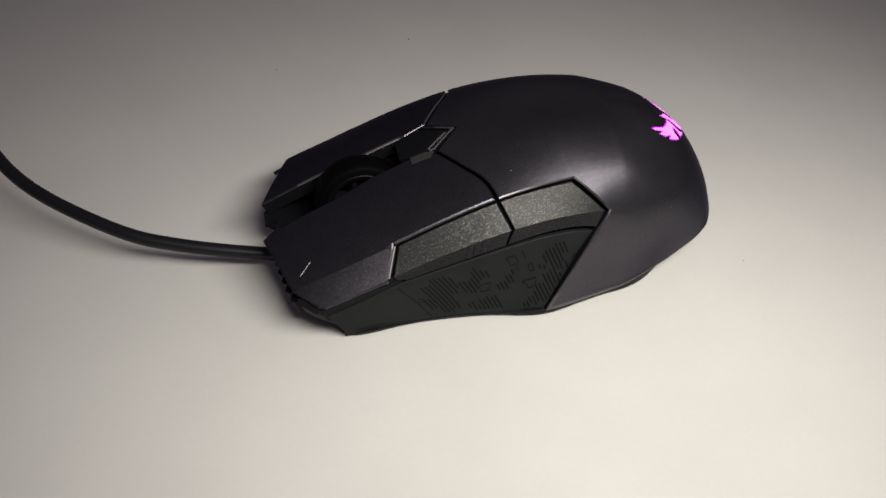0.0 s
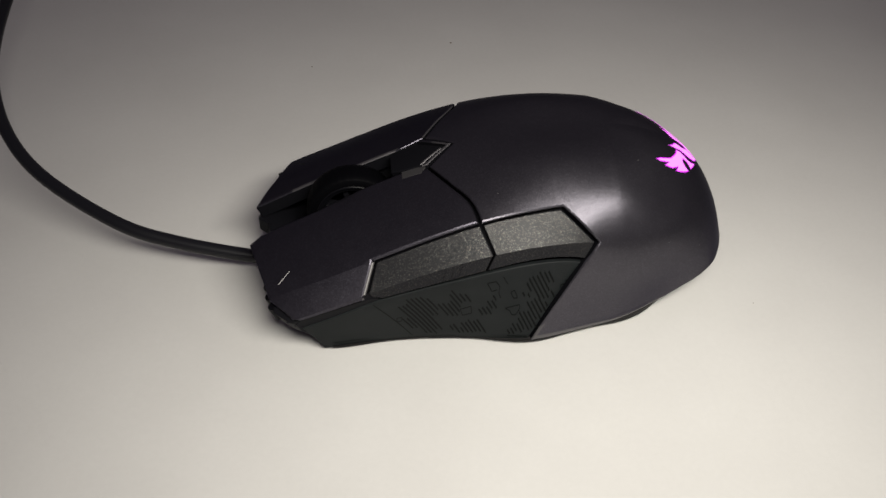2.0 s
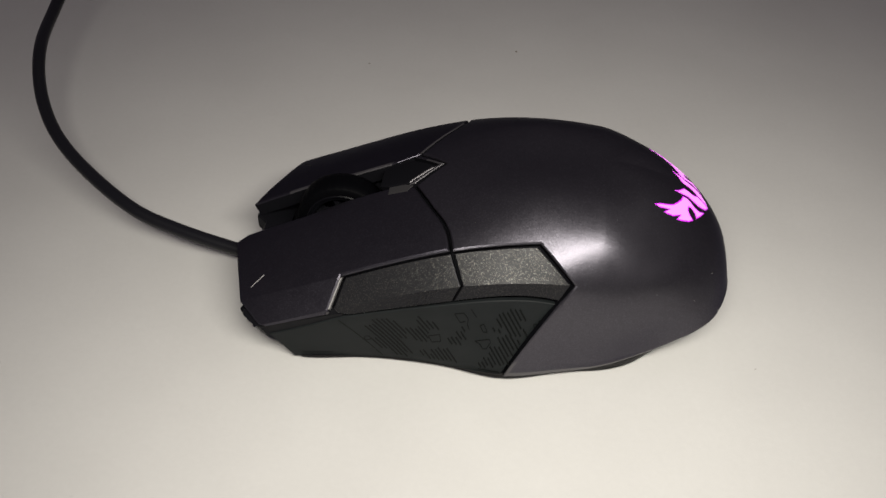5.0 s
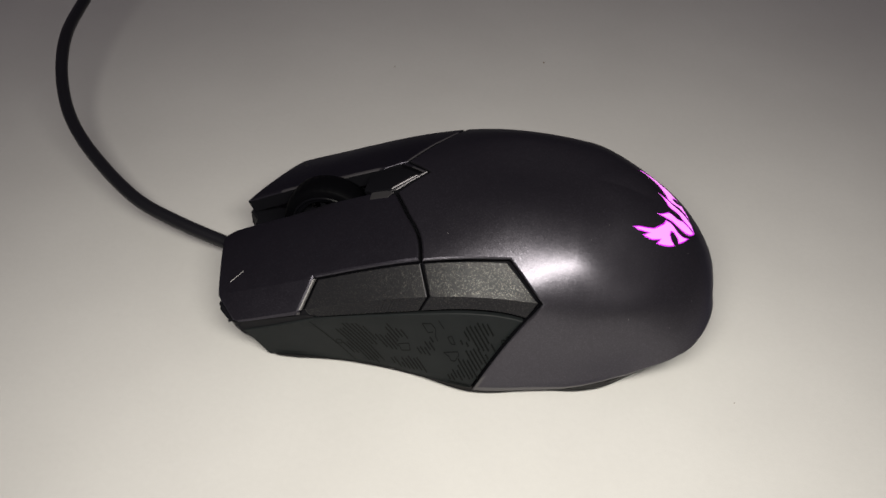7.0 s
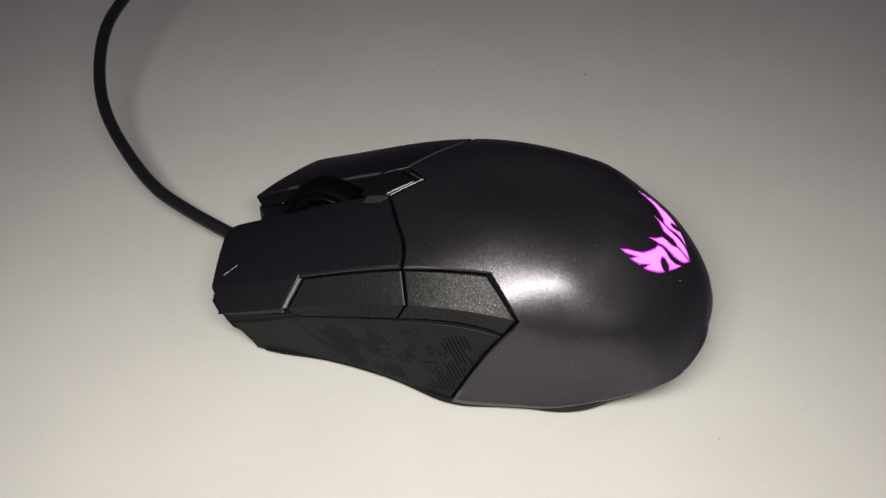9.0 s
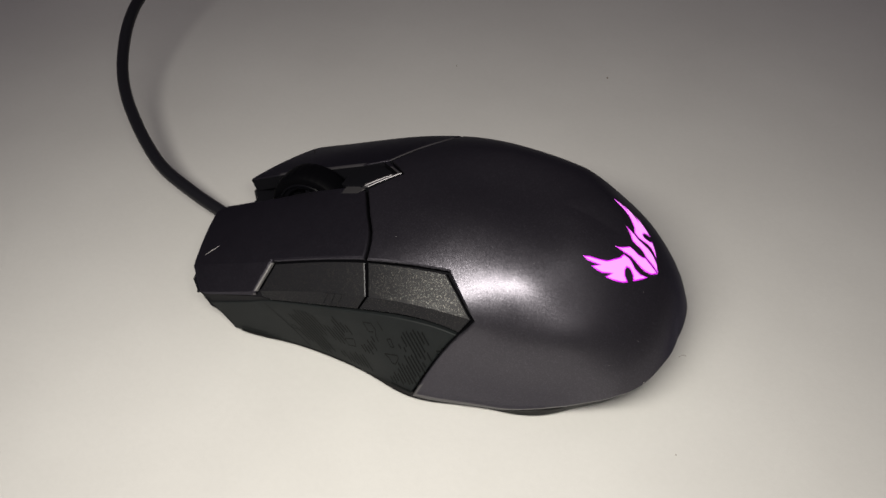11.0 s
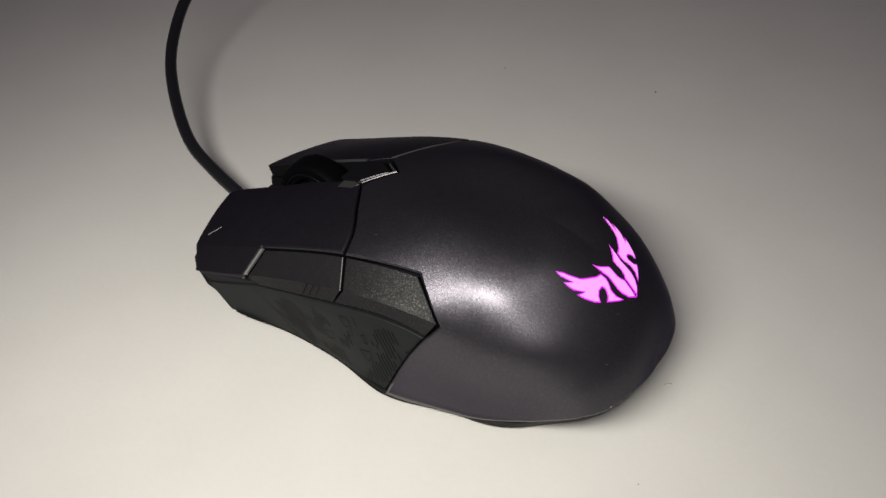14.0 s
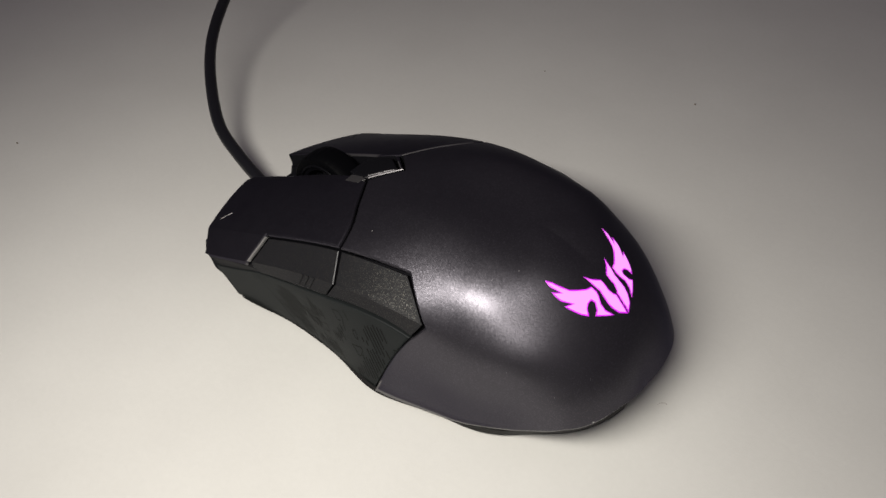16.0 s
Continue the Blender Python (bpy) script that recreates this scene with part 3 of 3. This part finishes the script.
for near, far, z, shift in ((THUMB, FINGER, 1.22, 0.1), (THUMB, FINGER, 1.10, 0.0), (THUMB, FINGER, 0.88, 0.12), (foot, foot, 0.12, 0.0), (foot, foot, 0.07, 0.08)):
    rows.append([Vector(((x + shift) * CM, y * CM, z * CM)) for x, y in far] + [Vector(((x + shift) * CM, -y * CM, z * CM)) for x, y in reversed(near[1:])])
bm, vs = rows_mesh(rows, closed=True)
bm.faces.new(vs[0]), bm.faces.new(vs[-1])
nose = part("nose", bm, BLACK, mouse, "black plastic nose under the main buttons")
outline = [(-4.3, 0.95), (-5.0, 0.95), (-5.2, 0.80), (-5.2, 0.68), (-4.94, 0.42), (-4.94, -0.5), (-4.3, -0.5)]
bm, vs = rows_mesh([[Vector((x + s, y, z)) * CM for x, y in outline] for z, s in ((1.0, 0.06), (1.06, 0.0), (1.40, 0.0), (1.46, 0.05))], closed=True)
bm.faces.new(vs[0]), bm.faces.new(vs[-1])
part("tongue", bm, BLACK, nose)
for flip, line in ((-1, THUMB), (1, FINGER)):
    for k in range(6):
        y = 0.66 + 0.36 * k
        x = float(np.interp(y, [v for _, v in line], [u for u, _ in line]))
        bm = bmesh.new()
        bmesh.ops.create_cone(bm, cap_ends=True, segments=12, radius1=0.0013, radius2=0.0016, depth=0.0038,
                              matrix=Matrix.Translation(((x + 0.08) * CM, flip * y * CM, 1.0 * CM)) @ Matrix.Rotation(radians(-18), 4, "Y"))
        part("grille_rib", bm, BLACK, nose)

# scroll wheel in its trench
wheel = new("scroll_wheel")
wheel.parent = mouse
wheel.location = (-2.76 * CM, 0, 2.12 * CM)
bm = bmesh.new()
profile = [(0.86, -0.34), (1.06, -0.34), (1.11, -0.30), (1.145, -0.14), (1.145, 0.14), (1.11, 0.30), (1.06, 0.34), (0.86, 0.34)]
rows = []
for k in range(144):
    a = k * math.tau / 144
    d = -0.007 if k % 4 in (0, 1) else 0.0
    rows.append([Vector(((r + (d if r > 1.05 else 0)) * math.cos(a), y, (r + (d if r > 1.05 else 0)) * math.sin(a))) * CM for r, y in profile])
rows.append(rows[0])
bm, _v = rows_mesh(rows)
part("tyre", bm, WHEEL, wheel, "ribbed black rubber wheel tyre", 40)
rows = []
for k in range(65):
    a = k * math.tau / 64
    rows.append([Vector((r * math.cos(a), y, r * math.sin(a))) * CM for r, y in ((0.70, 0.20), (0.70, -0.20), (0.74, -0.29), (0.83, -0.31), (0.85, -0.36), (0.88, -0.36), (0.91, -0.33), (0.91, 0.33), (0.88, 0.36), (0.85, 0.36), (0.83, 0.31), (0.74, 0.29), (0.70, 0.20))])
bm, _v = rows_mesh(rows)
rim = part("rim", bm, RIM, wheel, "glossy black wheel rim")
rows = []
for k in range(33):
    a = k * math.tau / 32
    rows.append([Vector((r * math.cos(a), y, r * math.sin(a))) * CM for r, y in ((0.0, -0.30), (0.20, -0.30), (0.24, -0.26), (0.24, 0.26), (0.20, 0.30), (0.0, 0.30))])
bm, _v = rows_mesh(rows)
part("hub", bm, DEEP, rim)
for k in range(6):
    bm = bmesh.new()
    bmesh.ops.create_cube(bm, size=1.0, matrix=Matrix.Rotation(radians(60 * k + 14), 4, "Y") @ Matrix.LocRotScale((0.47 * CM, 0, 0), None, (0.52 * CM, 0.30 * CM, 0.13 * CM)))
    bmesh.ops.bevel(bm, geom=bm.edges[:], offset=0.0002, segments=1, affect="EDGES")
    part("spoke", bm, DEEP, rim)

# cable
ROUTE = [(-4.6, 0.0, 0.62), (-5.2, 0.05, 0.62), (-7.34, 0.55, 0.86), (-8.92, 1.15, 1.14), (-10.98, 2.71, 1.62), (-12.1, 4.12, 2.2), (-12.65, 5.7, 2.95), (-12.91, 7.88, 3.3), (-12.65, 10.24, 4.25), (-12.72, 12.66, 5.27), (-12.94, 15.12, 6.12), (-13.4, 19.0, 6.9), (-14.2, 25.0, 6.2), (-15.5, 33.0, 3.0), (-17.0, 40.0, 0.5), (-19.0, 47.0, 0.19), (-22.0, 60.0, 0.19)]


def tube(name, route, radius, mat, parent, label="", around=14, fine=10):
    """A round tube along a smooth line through the places of the route."""
    k = np.array(route, float)
    k = np.vstack([2 * k[0] - k[1], k, 2 * k[-1] - k[-2]])
    line = []
    for i in range(len(route) - 1):
        p0, p1, p2, p3 = k[i : i + 4]
        for a in np.arange(fine) / fine:
            line.append(0.5 * (2 * p1 + (p2 - p0) * a + (2 * p0 - 5 * p1 + 4 * p2 - p3) * a * a + (3 * p1 - p0 - 3 * p2 + p3) * a**3))
    line = np.array(line)
    rows = []
    for p, d in zip(line, np.gradient(line, axis=0)):
        ahead = Vector(d).normalized()
        right = ahead.cross(Vector((0, 0, 1))).normalized()
        up = right.cross(ahead)
        rows.append([(Vector(p) + radius * (right * math.cos(a) + up * math.sin(a))) * CM for a in np.arange(around) * math.tau / around])
    bm, _v = rows_mesh(rows, closed=True)
    return part(name, bm, mat, parent, label)


tube("cable", ROUTE, 0.18, CABLE, mouse, "black rubber cable rising from the table")

# lint and specks on the table
lint = tube("lint_fibre", [(6.62, 0.72, 0.012), (6.68, 0.80, 0.02), (6.76, 0.84, 0.02), (6.80, 0.80, 0.012)], 0.0045, CRUMB, None, around=6, fine=5)
tagged(lint, "tiny curled dark fibre lying on the white table", "lint")
for x, y, size in ((7.36, -2.16, 0.018), (1.04, 12.2, 0.035), (-3.9, 10.9, 0.026), (-14.3, -2.6, 0.035)):
    bm = bmesh.new()
    bmesh.ops.create_icosphere(bm, subdivisions=2, radius=1.0)
    for v in bm.verts:
        v.co *= 1 + 0.35 * noise.noise(v.co * 1.7 + Vector((x, y, 0)))
    bmesh.ops.scale(bm, vec=(size * CM, size * 0.8 * CM, size * 0.5 * CM), verts=bm.verts)
    bmesh.ops.translate(bm, vec=(x * CM, y * CM, size * 0.4 * CM), verts=bm.verts)
    tagged(part("crumb", bm, CRUMB), "tiny dark speck of dust on the white table", "crumb", "specks on the table")
